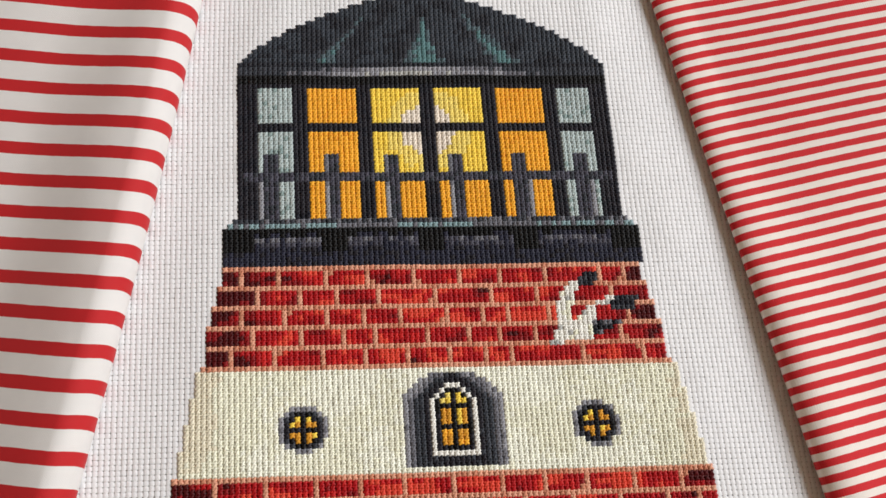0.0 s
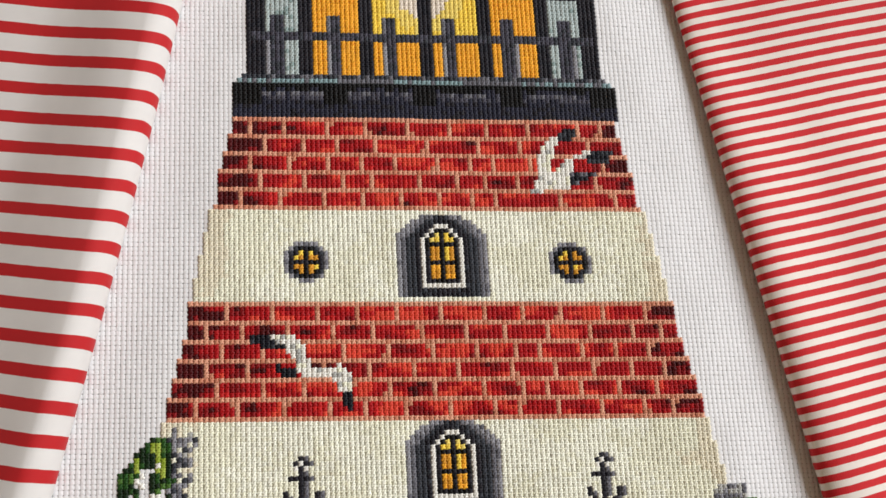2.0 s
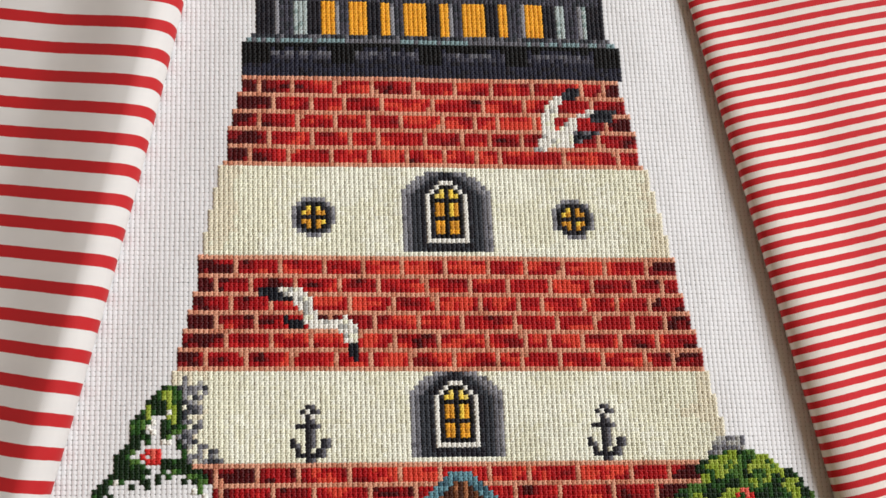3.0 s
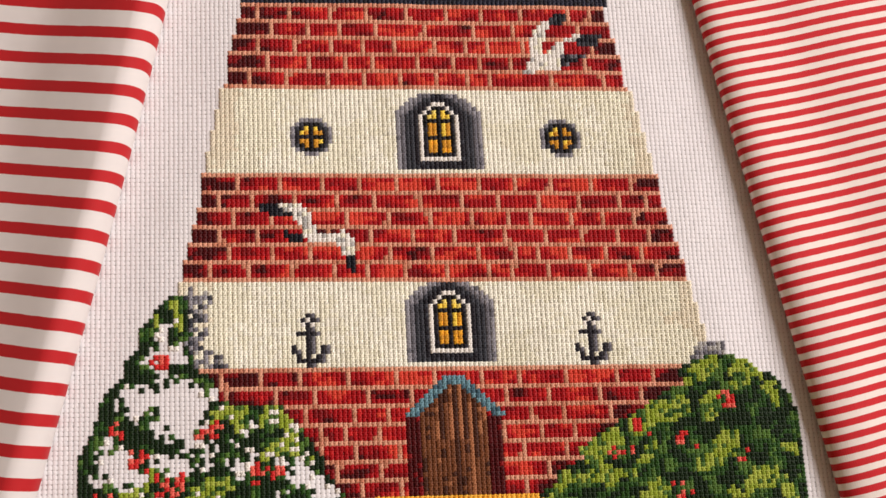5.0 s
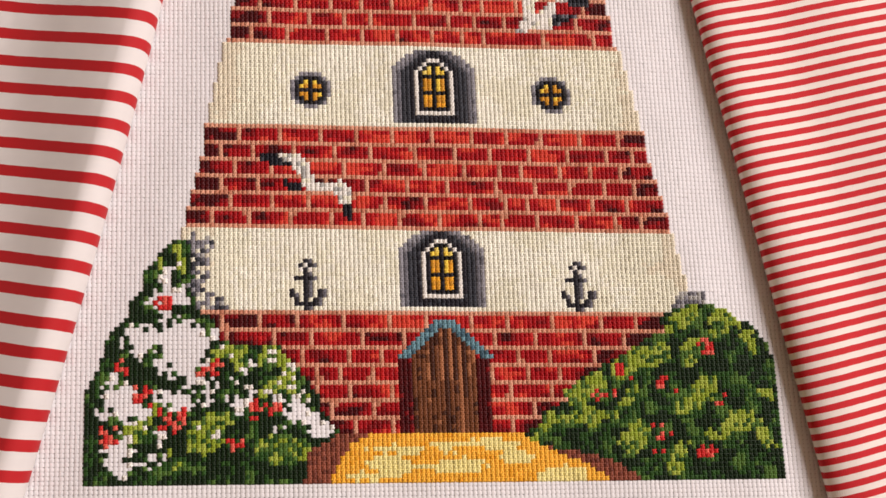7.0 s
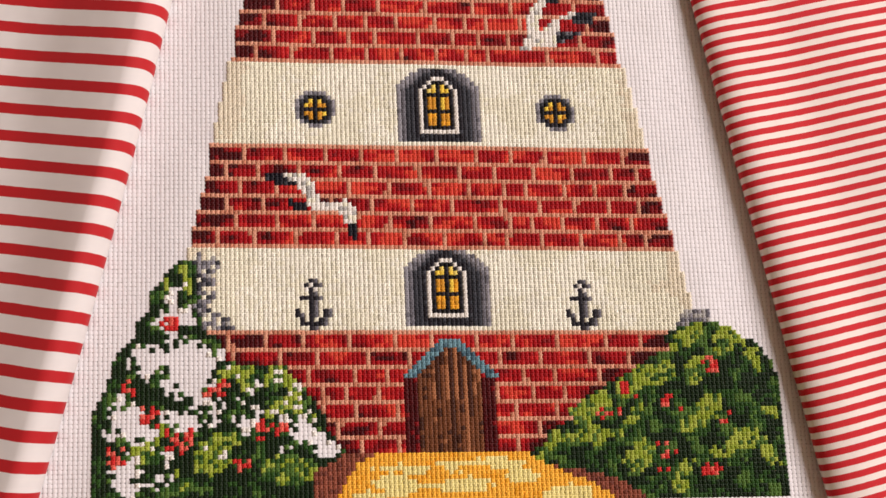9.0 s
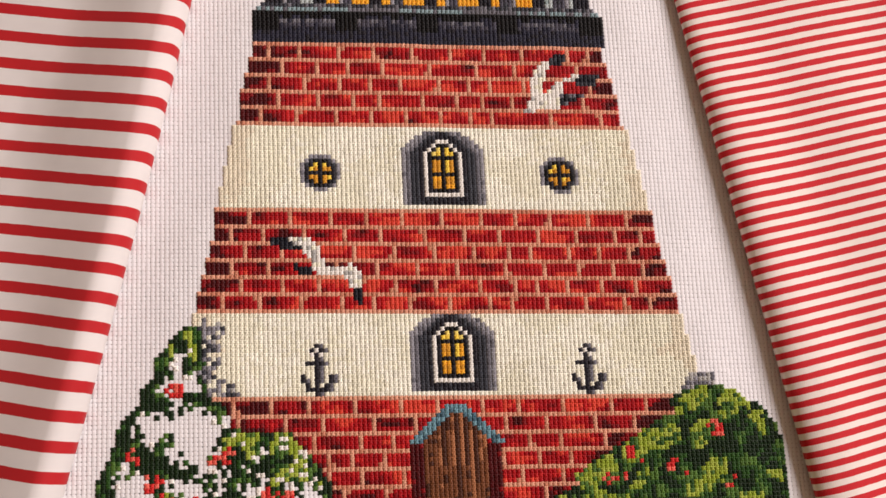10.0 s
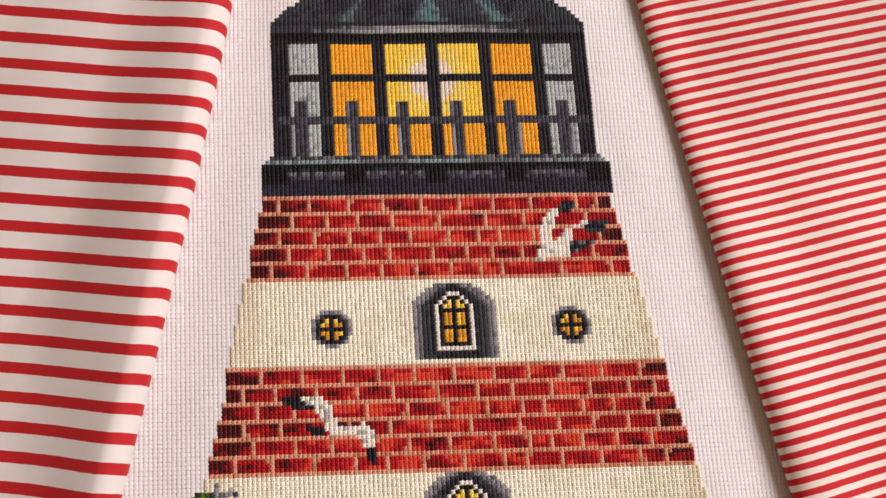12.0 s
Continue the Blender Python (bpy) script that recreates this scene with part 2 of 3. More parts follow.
# ---- brick bands ----
def half_width(r, step, base):
    q = base + step * ((r - base) // step) + step / 2
    return 42 + 0.203 * (q - 41)


def brick_floss(c, r, seed):
    w = half_width(r, 4, 39)
    if r > 123:
        w = 49 - 0.95 * (r - 124) if c > 0 else 47 - 0.9 * (r - 124)
    reach = 13 if c > 0 else 18
    side = min(1.2, max(0.0, (abs(c) - w + reach) / reach))
    v = 0.52 + 0.86 * nz(c * 0.7, r * 1.25, 0.22, 11) + 0.52 * nz(c * 0.7, r * 1.0, 0.5, 12 + seed) + 0.08 * (rnd.random() - 0.5) - (0.66 if c > 0 else 0.72) * side
    return "maroon" if v < -0.06 else "wine" if v < 0.18 else "red" if v < 0.56 else "scarlet" if v < 0.72 else "coral"


def band(index, top, joints, last):
    for k, cuts in enumerate(joints):
        r0 = top + 4 * k
        w = half_width(r0 + 1, 4, top)
        left, right = -round(w - 0.8), round(w - 1.8)
        for c in range(left, right + 1):
            put(("mortar", index), c, r0, "mortar" if rnd.random() < 0.75 else "mortar_dark")
            for r in range(r0 + 1, r0 + 4):
                if c in cuts:
                    put(("mortar", index), c, r, "mortar" if rnd.random() < 0.7 else "mortar_dark")
                else:
                    put(("brick", index, k, sum(c > q for q in cuts)), c, r, brick_floss(c, r, index))
        for c in cuts:  # an odd mortar stitch beside a joint
            if rnd.random() < 0.22:
                put(("mortar", index), c + rnd.choice((-1, 1)), r0 + rnd.choice((1, 3)), "mortar_dark")
    if last:
        r = top + 4 * len(joints)
        w = half_width(r, 4, top)
        for c in range(-round(w - 0.8), round(w - 1.8) + 1):
            put(("mortar", index), c, r, "mortar" if rnd.random() < 0.8 else "mortar_dark")


band(0, 39, [(-38, -31, -22, -14, -5, 4, 12, 21, 32, 37), (-35, -27, -20, -12, -1, 10, 19, 34), (-38, -30, -22, -15, -8, 1, 8, 13, 21, 37),
             (-36, -27, -19, -13, -3, 5, 11, 18, 35), (-40, -32, -23, -15, -7, 1, 8, 13, 27, 39)], True)
band(1, 80, [(-43, -34, -25, -17, -9, 0, 9, 17, 25, 34, 43), (-47, -40, -31, -22, -14, -4, 5, 13, 22, 31, 40, 46), (-44, -36, -28, -20, -11, -2, 7, 15, 20, 29, 36, 43),
             (-47, -39, -24, -15, -6, 3, 14, 23, 31, 39, 46), (-45, -36, -28, -19, -11, -2, 8, 16, 21, 28, 36, 44), (-49, -41, -32, -23, -16, -8, 1, 10, 15, 23, 32, 41, 47)], True)
band(2, 124, [(-47, -39, -31, -21, -11, -3, 7, 15, 25, 36, 44), (-46, -36, -28, -17, -8, 12, 21, 32, 41), (-40, -30, -20, -13, 17, 24, 34), (-36, -27, -22, -15, 11, 19, 26, 36),
              (-27, -20, -11, 15, 24, 33), (-33, -24, -15, 20, 30), (-28, -19, -11, 15, 24)], False)

# ---- cream bands with their windows and anchors ----
for n, (top, bottom) in enumerate(((60, 80), (105, 124))):
    for r in range(top, bottom):
        w = half_width(r, 5, top)
        for c in range(-round(w - 0.8), round(w - 1.8) + 1):
            side = max(0.0, abs(c) / w - 0.72) / 0.28
            v = 0.6 * nz(c, r, 0.12, 20) + 0.3 * (rnd.random() - 0.5) + 1.2 * side
            put(("cream_band", n), c, r, "cream_dark" if v > 0.95 else "cream" if v > 0.05 else "cream_light")


def arched_window(n, cx, top):
    """Rows count from the white frame's crown."""
    for r in range(-2, 16):
        w = 9 if r >= 3 else (4, 6, 7, 8, 9)[r + 2] if r < 3 else 9
        for c in range(-w, w + 1):
            edge = w - abs(c) + (0.6 if r > 2 else 0.0)
            f = "lilac" if edge < 1.2 and rnd.random() < 0.8 else "grey" if edge < 2.2 else "slate" if edge < 3.7 or rnd.random() < 0.25 else "char"
            put(("arched_window", n), cx + c, top + r, f)
    for r in range(1, 13):
        w = 1 if r < 1 else min(r, 3)
        for c in range(-w, w + 1):
            put(("glazing_bar", n), cx + c, top + r, "black" if rnd.random() < 0.5 else "char")
    frame_cells = [(c, 0) for c in (-1, 0, 1)] + [(s * 2, 1) for s in (-1, 1)] + [(s * 3, 2) for s in (-1, 1)]
    frame_cells += [(s * 4, r) for s in (-1, 1) for r in range(3, 14)] + [(c, 13) for c in range(-4, 5)]
    for c, r in frame_cells:
        put(("window_frame", n), cx + c, top + r, "white")
    for m, (s, r0, r1) in enumerate([(s, *rows) for s in (-1, 1) for rows in ((2, 4), (5, 8), (9, 12))]):
        for c in (1, 2):
            for r in range(r0, r1):
                if r == 2 and c == 2:
                    continue
                put(("arched_pane", n, m), cx + s * c, top + r, "straw" if r0 == 2 and rnd.random() < 0.4 else "yellow" if r0 == 2 or (r0 == 5 and c == 1 and s > 0) else "ochre" if rnd.random() < 0.7 else "orange")


def round_window(n, cx, cy):
    for c in range(-5, 6):
        for r in range(-5, 6):
            far = math.hypot(c, r)
            if far < 4.2 or (far < 4.75 and rnd.random() < 0.6):
                put(("round_window", n), cx + c, cy + r, "lilac" if far > 4.05 else "grey" if far > 3.7 else "slate" if far > 3.3 else "char" if rnd.random() < 0.6 else "black")
    for m, (sx, sy) in enumerate(((-1, -1), (1, -1), (-1, 1), (1, 1))):
        for c, r in ((1, 1), (2, 1), (1, 2)):
            put(("round_pane", n, m), cx + sx * c, cy + sy * r, "yellow" if rnd.random() < 0.3 else "ochre")


ANCHOR = ("...#g...", "..#w#g..", "..w#w...", "...#g...", ".####g..", "...#g...", "...#g...", "#..#g.#g", "#g.#g.#g", ".#.#.#g.", ".#####g.", "...#g...")


def anchor(n, cx, top):
    for r, line in enumerate(ANCHOR):
        for c, mark in enumerate(line):
            if mark != ".":
                put(("anchor", n), cx - 3 + c, top + r, {"#": "char", "g": "grey", "w": "white"}[mark])


arched_window(0, 1, 63)
arched_window(1, 1, 107)
round_window(0, -27, 71)
round_window(1, 28, 71)
anchor(0, -29, 112)
anchor(1, 31, 112)

# ---- two pale winged shapes on the brick ----
pale = lambda c, r: "white" if nz(c, r, 0.5, 30) > -0.1 else "cream" if rnd.random() < 0.6 else "silver"
fill(("pale_motif", 0), [(25.7, 43), (28, 43), (27.2, 45), (25.9, 48), (25.9, 51), (29, 48.2), (33, 46), (37, 46), (34, 48.2), (31, 48.5), (30.2, 51), (30, 54.5), (26, 55.4), (20.5, 55.6), (23, 52), (22.8, 47)], pale)
fill(("pale_motif", 0), [(26.8, 43), (29, 41), (32, 41), (30.5, 43.6), (28, 44)], lambda c, r: "ink" if rnd.random() < 0.7 else "slate")
fill(("pale_motif", 0), [(33.6, 47), (36, 46), (40, 45.8), (38, 48.8), (34, 49)], lambda c, r: "ink" if rnd.random() < 0.7 else "slate")
fill(("pale_motif", 0), [(29.8, 51), (32, 50.8), (35.4, 51.4), (33, 53), (30, 54.3)], lambda c, r: "ink" if rnd.random() < 0.6 else "grey")
fill(("pale_motif", 1), [(-35.6, 86.6), (-30.5, 86.8), (-28.2, 88.6), (-26.8, 92.2), (-26, 93.8), (-20.6, 93.4), (-18.4, 95.6), (-18.2, 99.6), (-20.8, 99.6), (-22.2, 96.2), (-26, 96), (-29.2, 95.4), (-29.8, 92.6), (-31.6, 89.6), (-34, 88.6)], pale)
fill(("pale_motif", 1), [(-38.8, 86.8), (-35.2, 86.8), (-31.4, 89.8), (-35.8, 89.8), (-38.8, 88.6)], lambda c, r: "ink" if rnd.random() < 0.75 else "slate")
fill(("pale_motif", 1), [(-33.6, 93.4), (-29.6, 94), (-29.4, 95.9), (-32.4, 95.8)], "ink")
fill(("pale_motif", 1), [(-21.2, 99), (-18.2, 98.4), (-18, 102.8), (-19.6, 102.8)], "ink")

# ---- porch and door ----
for r in range(135, 152):
    for c in (*range(-9, -6), *range(8, 11)):
        put(("door_jamb", int(c > 0)), c, r, "maroon" if rnd.random() < 0.92 else "wine")
for r in range(126, 152):
    w = min(r - 126 - 1, 7)
    for c in range(-6, 8):
        if abs(c - 0.5) <= w + 0.5:
            v = nz(c * 3.1, r * 0.14, 0.33, 41) + 0.25 * (rnd.random() - 0.5) - (0.18 if r < 133 else 0)
            put(("door",), c, r, "wood_dark" if v < -0.16 else "wood_light" if v > 0.2 else "wood")
for r in range(126, 135):
    w = 1.5 + (r - 126) * 1.07
    for c in range(-10, 13):
        if w - 2.4 < abs(c - 1) <= w + 0.6 or (r < 128 and abs(c - 1) <= w + 0.6):
            put(("gable_roof",), c, r, "gable" if rnd.random() < 0.7 else "gable_dark")

# ---- shrubs and path ----
dim = lambda c, r: rnd.choice(("lilac", "lilac", "grey", "grey", "silver", "slate", "cream_dark", "cream", "cream") if c < 0 else ("lilac", "grey", "grey", "silver"))
fill(("shadow_tuft", 0), [(-55, 107), (-51, 106), (-48.5, 109), (-49.5, 113), (-50, 117), (-50.5, 119.5), (-46, 121), (-45, 124), (-53, 124), (-55, 119)], dim)
fill(("shadow_tuft", 1), [(55, 119), (61, 119), (61, 124), (52, 124), (53, 122)], dim)
fill(("path",), [(-24, 152), (20, 152), (31, 158), (40, 163), (-27, 163)], "gold")
PALE = [(-5.5, 155.5, 10.5, 1), (-12, 159, 5, 1.5), (-3.5, 159.5, 11, 1.2), (-16, 161.5, 6, 0.7), (10, 154.5, 6.5, 1), (15, 157.5, 3.5, 1.2), (4, 159.5, 4, 1.5), (26.5, 160.5, 4.5, 0.7), (24.5, 162, 6.5, 0.7)]
GOLD = [(-3, 156.5, 2.5, 1), (-4.5, 158, 3.5, 0.5), (-5, 161, 3.5, 0.5), (-7, 154.5, 3.5, 0.5), (3.5, 155.5, 2, 0.5), (6, 156, 2.5, 0.5)]
for (c, r), (owner, f) in list(CELLS.items()):
    if owner == ("path",):
        put(owner, c, r, "sand" if in_blob(PALE, c, r, 0.3, 50) and not in_blob(GOLD, c, r, 0.2, 51) else "gold" if rnd.random() < 0.85 else "orange")
soil = lambda c, r: "earth" if rnd.random() < 0.65 else "earth_dark"
fill(("path_edge", 0), [(-24, 152), (-16, 152), (-20, 154.5), (-22.5, 158), (-25, 163), (-31, 163), (-29, 156)], soil)
fill(("path_edge", 1), [(20, 154), (25, 153), (37, 158), (40, 160), (44, 163), (36, 163), (31, 159), (24, 156.4)], soil)

L_OUT = [(-57, 108), (-59, 110), (-61, 113), (-63, 115), (-64, 120), (-66, 122), (-67, 126), (-70, 129), (-71, 131), (-72, 134), (-73, 138), (-74, 140), (-75.6, 144), (-75.6, 163), (-30, 163),
         (-29, 156), (-26, 154), (-22.5, 152), (-24, 149), (-26, 147), (-27, 143), (-30, 139), (-32, 136), (-33, 135), (-35, 132), (-39, 132), (-45, 132), (-47, 131), (-48, 127), (-52, 124), (-54, 119), (-53, 116), (-54, 108)]
L_BARE_TOP = [
    [(-60.5, 119.5), (-59, 119), (-57, 119.5), (-54, 119), (-54, 123), (-55.5, 122.5), (-57.5, 121.5), (-58.5, 123.5), (-58, 125.5), (-59, 126.5), (-60, 126), (-60.5, 124), (-62, 123), (-63, 123), (-62.5, 120.5), (-61, 120.5)],
    [(-59.5, 115), (-57.5, 114), (-57.5, 116), (-58.5, 118.5), (-59, 118), (-60, 116.5)],
    [(-67.5, 130), (-65.5, 127.5), (-62, 128), (-61.5, 130), (-61.5, 132), (-63.5, 133.5), (-64, 135.5), (-65, 134), (-66.5, 132.5), (-68, 132)]]
L_BARE_MIDDLE = [
    [(-60.5, 130.5), (-59, 128.5), (-57.5, 127), (-54.5, 126), (-53.5, 127), (-51, 128.5), (-50.5, 131), (-51, 133.5), (-50, 136), (-52, 138), (-53.5, 140.5), (-54.5, 139), (-55, 137.5), (-56.5, 138.5), (-57.5, 140), (-58, 137), (-61, 138), (-60.5, 136), (-60.5, 134), (-60, 132.5)],
    [(-49, 127.5), (-48, 128), (-47.5, 130.5), (-48.5, 130.5)],
    [(-51.5, 144.5), (-49.5, 140.5), (-48, 139.5), (-48.5, 143), (-50, 145)],
    [(-55.5, 140.5), (-53.5, 140.5), (-51.5, 138.5), (-51.5, 140.5), (-53.5, 142)],
    [(-59, 142.5), (-56, 142.5), (-54, 144), (-53.5, 146), (-56, 146.5), (-58, 146.5), (-58.5, 144.5), (-60, 144), (-61.5, 144.5), (-61.5, 143)]]
L_BARE_LEFT = [
    [(-71, 140), (-69, 138.5), (-69, 140), (-69, 141.5), (-67, 143), (-67.5, 140.5), (-65, 142), (-65.5, 144.5), (-64, 146), (-64.5, 147), (-61.5, 146.5), (-62.5, 148), (-65.5, 149), (-67.5, 149), (-70, 147), (-72, 148.5), (-72.5, 146), (-70.5, 146), (-71.5, 144), (-71, 142.5), (-72, 141)],
    [(-61, 151), (-59, 151), (-59.5, 153.5), (-60.5, 153)],
    [(-71.5, 156), (-68.5, 152), (-66, 154.5), (-64, 155.5), (-66, 155.5), (-66.5, 157.5), (-65, 158.5), (-66.5, 161), (-68, 161.5), (-69.5, 159), (-70.5, 159.5), (-71.5, 158.5)],
    [(-63.5, 158.5), (-62.5, 156), (-60, 156.5), (-60, 155.5), (-59, 157), (-58.5, 158), (-61, 158), (-62.5, 159), (-63, 160)]]
L_BARE_RIGHT = [
    [(-42.5, 137), (-41.5, 135.5), (-40.5, 136.5), (-41, 138), (-43, 139.5), (-44.5, 140), (-44, 139)],
    [(-45, 143), (-44, 143), (-44.5, 144), (-42, 144.5), (-41.5, 142), (-41, 141), (-40.5, 143), (-42, 145), (-43, 147), (-44, 147), (-45, 145), (-46, 143.5)],
    [(-36, 143), (-31.5, 144), (-30.5, 146), (-27, 148), (-27, 150), (-30.5, 149.5), (-33, 147.5), (-34.5, 145), (-36, 144.5)],
    [(-34, 147), (-31.5, 146.5), (-30, 146), (-29, 149), (-30, 150), (-32.5, 148.5)],
    [(-29, 149.5), (-25.5, 149.5), (-24, 151.5), (-27, 153), (-29, 151)],
    [(-36.5, 150.5), (-34.5, 150.5), (-34.5, 151.5), (-36.5, 151)]]
L_MIX = [
    [(-40, 143), (-36.5, 139), (-34, 138), (-31, 140), (-29, 143), (-28, 144.5), (-29.5, 146), (-33, 144), (-34.5, 143.5), (-37.5, 143.5), (-39.5, 144.5)]]
L_LIME_A = [
    [(-57.5, 110), (-55.5, 108), (-54, 111), (-54.5, 113), (-54, 116), (-55, 117), (-57, 114.5), (-57, 112)],
    [(-61, 114), (-60, 112), (-58.5, 114.5), (-60, 116), (-60.5, 116)],
    [(-57, 118), (-55.5, 118.5), (-57, 119.5)],
    [(-69, 152), (-67, 150), (-63.5, 148.5), (-62, 147.5), (-61, 144.5), (-58.5, 144), (-59, 146.5), (-61, 148.5), (-61.5, 151), (-64.5, 152.5), (-65, 155.5), (-67.5, 156), (-69, 153.5)],
    [(-60, 156), (-57.5, 155), (-57.5, 157), (-55, 157.5), (-55.5, 159), (-57.5, 160), (-58.5, 157.5), (-60, 157)]]
L_LIME_B = [
    [(-50, 135), (-49, 133), (-45.5, 131), (-41, 132), (-41.5, 134), (-42.5, 138.5), (-44, 138.5), (-45.5, 135), (-47.5, 136), (-49, 136.5)],
    [(-40, 135.5), (-38.5, 132.5), (-35.5, 131.5), (-33.5, 134), (-31, 136.5), (-31, 139.5), (-33.5, 139.5), (-35, 137), (-39, 137.5)],
    [(-54.5, 152), (-52.5, 149), (-50.5, 147.5), (-49, 146.5), (-45.5, 147), (-45, 150), (-47, 152), (-47.5, 154.5), (-50.5, 157), (-54, 156), (-54.5, 154.5)]]
L_MID = [
    [(-41, 154.5), (-36.5, 151.5), (-31, 152.5), (-27.5, 156), (-29.5, 158), (-35, 159.5), (-40, 158)],
    [(-54.5, 126), (-52, 126), (-49, 127), (-48, 129), (-48.5, 130), (-49.5, 133), (-50.5, 132.5), (-50, 130), (-51, 127), (-54, 127)],
    [(-62.5, 161), (-61, 158.5), (-59, 158), (-58.5, 160.5), (-61.5, 162.5)],
    [(-70.5, 148.5), (-67.5, 147.5), (-66, 148.5), (-69, 150), (-70.5, 150)]]
L_BERRY = [(-59.5, 122.5, 2, 1.5), (-67.5, 137, 1.5, 2), (-64, 136, 0.5, 0.5), (-65.5, 138, 0.5, 0.5), (-63.5, 143.5, 2, 2.5), (-64, 147, 1, 0.5), (-60, 142, 0.5, 0.5), (-57.5, 148.5, 2.5, 2.5), (-60, 151, 1, 1), (-57.5, 152, 0.5, 0.5),
           (-48.5, 137.5, 3, 2), (-51.5, 138.5, 1, 0.5), (-71, 153, 2, 2), (-69.5, 150.5, 1, 0.5), (-71.5, 150.5, 0.5, 0.5), (-38.5, 146.5, 2.5, 2.5), (-35, 146, 1, 1.5), (-44.5, 153.5, 1.5, 2), (-47.5, 155, 0.5, 0.5), (-42, 154, 0.5, 0.5), (-40, 148.5, 0.5, 0.5)]
R_OUT = [(50, 124), (57, 122), (61, 121.6), (64, 123), (67, 125), (71, 127), (73, 130), (75, 134), (75.6, 138), (75.6, 163), (43, 163), (39, 160), (37, 159), (32, 157), (26, 156), (21, 155), (18, 153), (18, 152),
         (21, 150), (22, 147), (27, 145), (27, 143), (30, 140), (34, 138), (38, 135), (42, 133), (46, 130), (50, 129)]
R_LIME = [
    [(37.5, 137), (39.5, 133.5), (44.5, 132), (51, 131), (52, 135.5), (46.5, 137), (42.5, 138), (38.5, 141), (38, 138)],
    [(49.5, 129.5), (52, 125), (56, 121.5), (59.5, 120.5), (58, 125), (53.5, 129)],
    [(53, 135.5), (54, 131.5), (56.5, 130), (59, 129.5), (58, 131.5), (57, 133.5), (57, 136), (54.5, 137)],
    [(61, 129), (61, 124.5), (66, 122.5), (67, 126), (64, 130), (62, 130)],
    [(67, 126), (70.5, 128.5), (72, 134), (70, 133), (68, 129)],
    [(70, 143.5), (72, 141), (74.5, 142), (74.5, 145.5), (72.5, 144)],
    [(51, 147.5), (54.5, 142), (57.5, 139.5), (60.5, 139), (63, 141), (61, 143.5), (58, 145.5), (57, 147.5), (53.5, 148.5)]]
R_LIME_LOW = [
    [(27, 144.5), (27, 142.5), (31, 139.5), (35, 137.5), (36.5, 142), (34, 144.5), (30.5, 145.5), (28, 146)],
    [(20.5, 151), (21, 149), (23, 146.5), (25.5, 148), (30.5, 145.5), (38, 147.5), (41, 142), (42, 139.5), (43.5, 141), (42, 146), (37, 148.5), (33.5, 151), (29, 150), (24, 150.5), (21.5, 152.5)],
    [(18.5, 153), (20.5, 151), (22, 151.5), (19.5, 154.5), (18.5, 154.5)],
    [(38, 155), (39, 152), (42, 149.5), (45.5, 149.5), (46, 152.5), (44.5, 155), (42.5, 157), (40, 157.5)],
    [(60, 154), (61.5, 150), (65, 146.5), (70, 147.5), (73, 152), (74, 155.5), (70.5, 155.5), (69.5, 152), (64.5, 152.5), (61.5, 154.5)],
    [(48.5, 162), (49.5, 156.5), (51.5, 154.5), (54, 155), (53, 158), (51.5, 161.5)],
    [(57.5, 152), (59.5, 150.5), (59.5, 153.5), (58, 154.5)]]
R_BERRY = [(60, 132, 2, 2), (39.5, 137.5, 1, 1.5), (42, 139, 0.5, 1.5), (38, 143, 0.5, 1.5), (48.5, 140.5, 2, 1.5), (51, 139, 0.5, 0.5), (52, 142.5, 1, 1), (47, 143, 0.5, 0.5), (49.5, 145, 0.5, 0.5), (64.5, 137, 0.5, 0.5), (66.5, 138, 0.5, 0.5),
           (65.5, 139, 0.5, 0.5), (60.5, 143, 0.5, 0.5), (63, 144, 1, 1), (61.5, 145.5, 1, 1), (59.5, 147.5, 0.5, 0.5)]
R_BERRY_LOW = [(46, 150.5, 0.5, 0.5), (48, 150.5, 0.5, 0.5), (49, 152.5, 1.5, 1), (47.5, 153.5, 1, 1), (46, 156, 1, 1.5), (48, 156.5, 0.5, 0.5), (57, 156.5, 2.5, 2), (54.5, 158.5, 0.5, 1), (56.5, 160, 0.5, 0.5), (61.5, 159, 0.5, 0.5), (63.5, 158, 0.5, 0.5),
               (58.5, 154.5, 0.5, 0.5), (35, 143.5, 2, 1), (34, 145, 2, 0.5), (38, 143, 0.5, 1.5), (37, 142, 0.5, 0.5)]


def in_area(areas, c, r, wobble=0.5, seed=70):
    x, y = c + wobble * nz(c, r, 0.8, seed), r + 0.5 + wobble * nz(c, r, 0.8, seed + 1)
    return next((k for k, a in enumerate(areas) if inside(a, x, y)), None)


SIDES = ((0.8, 0), (-0.8, 0), (0, 0.8), (0, -0.8))


def blob_at(blobs, c, r, ragged, seed, grow):
    return next((k for k, b in enumerate(blobs) if in_blob([b], c, r, ragged, seed, grow)), None)


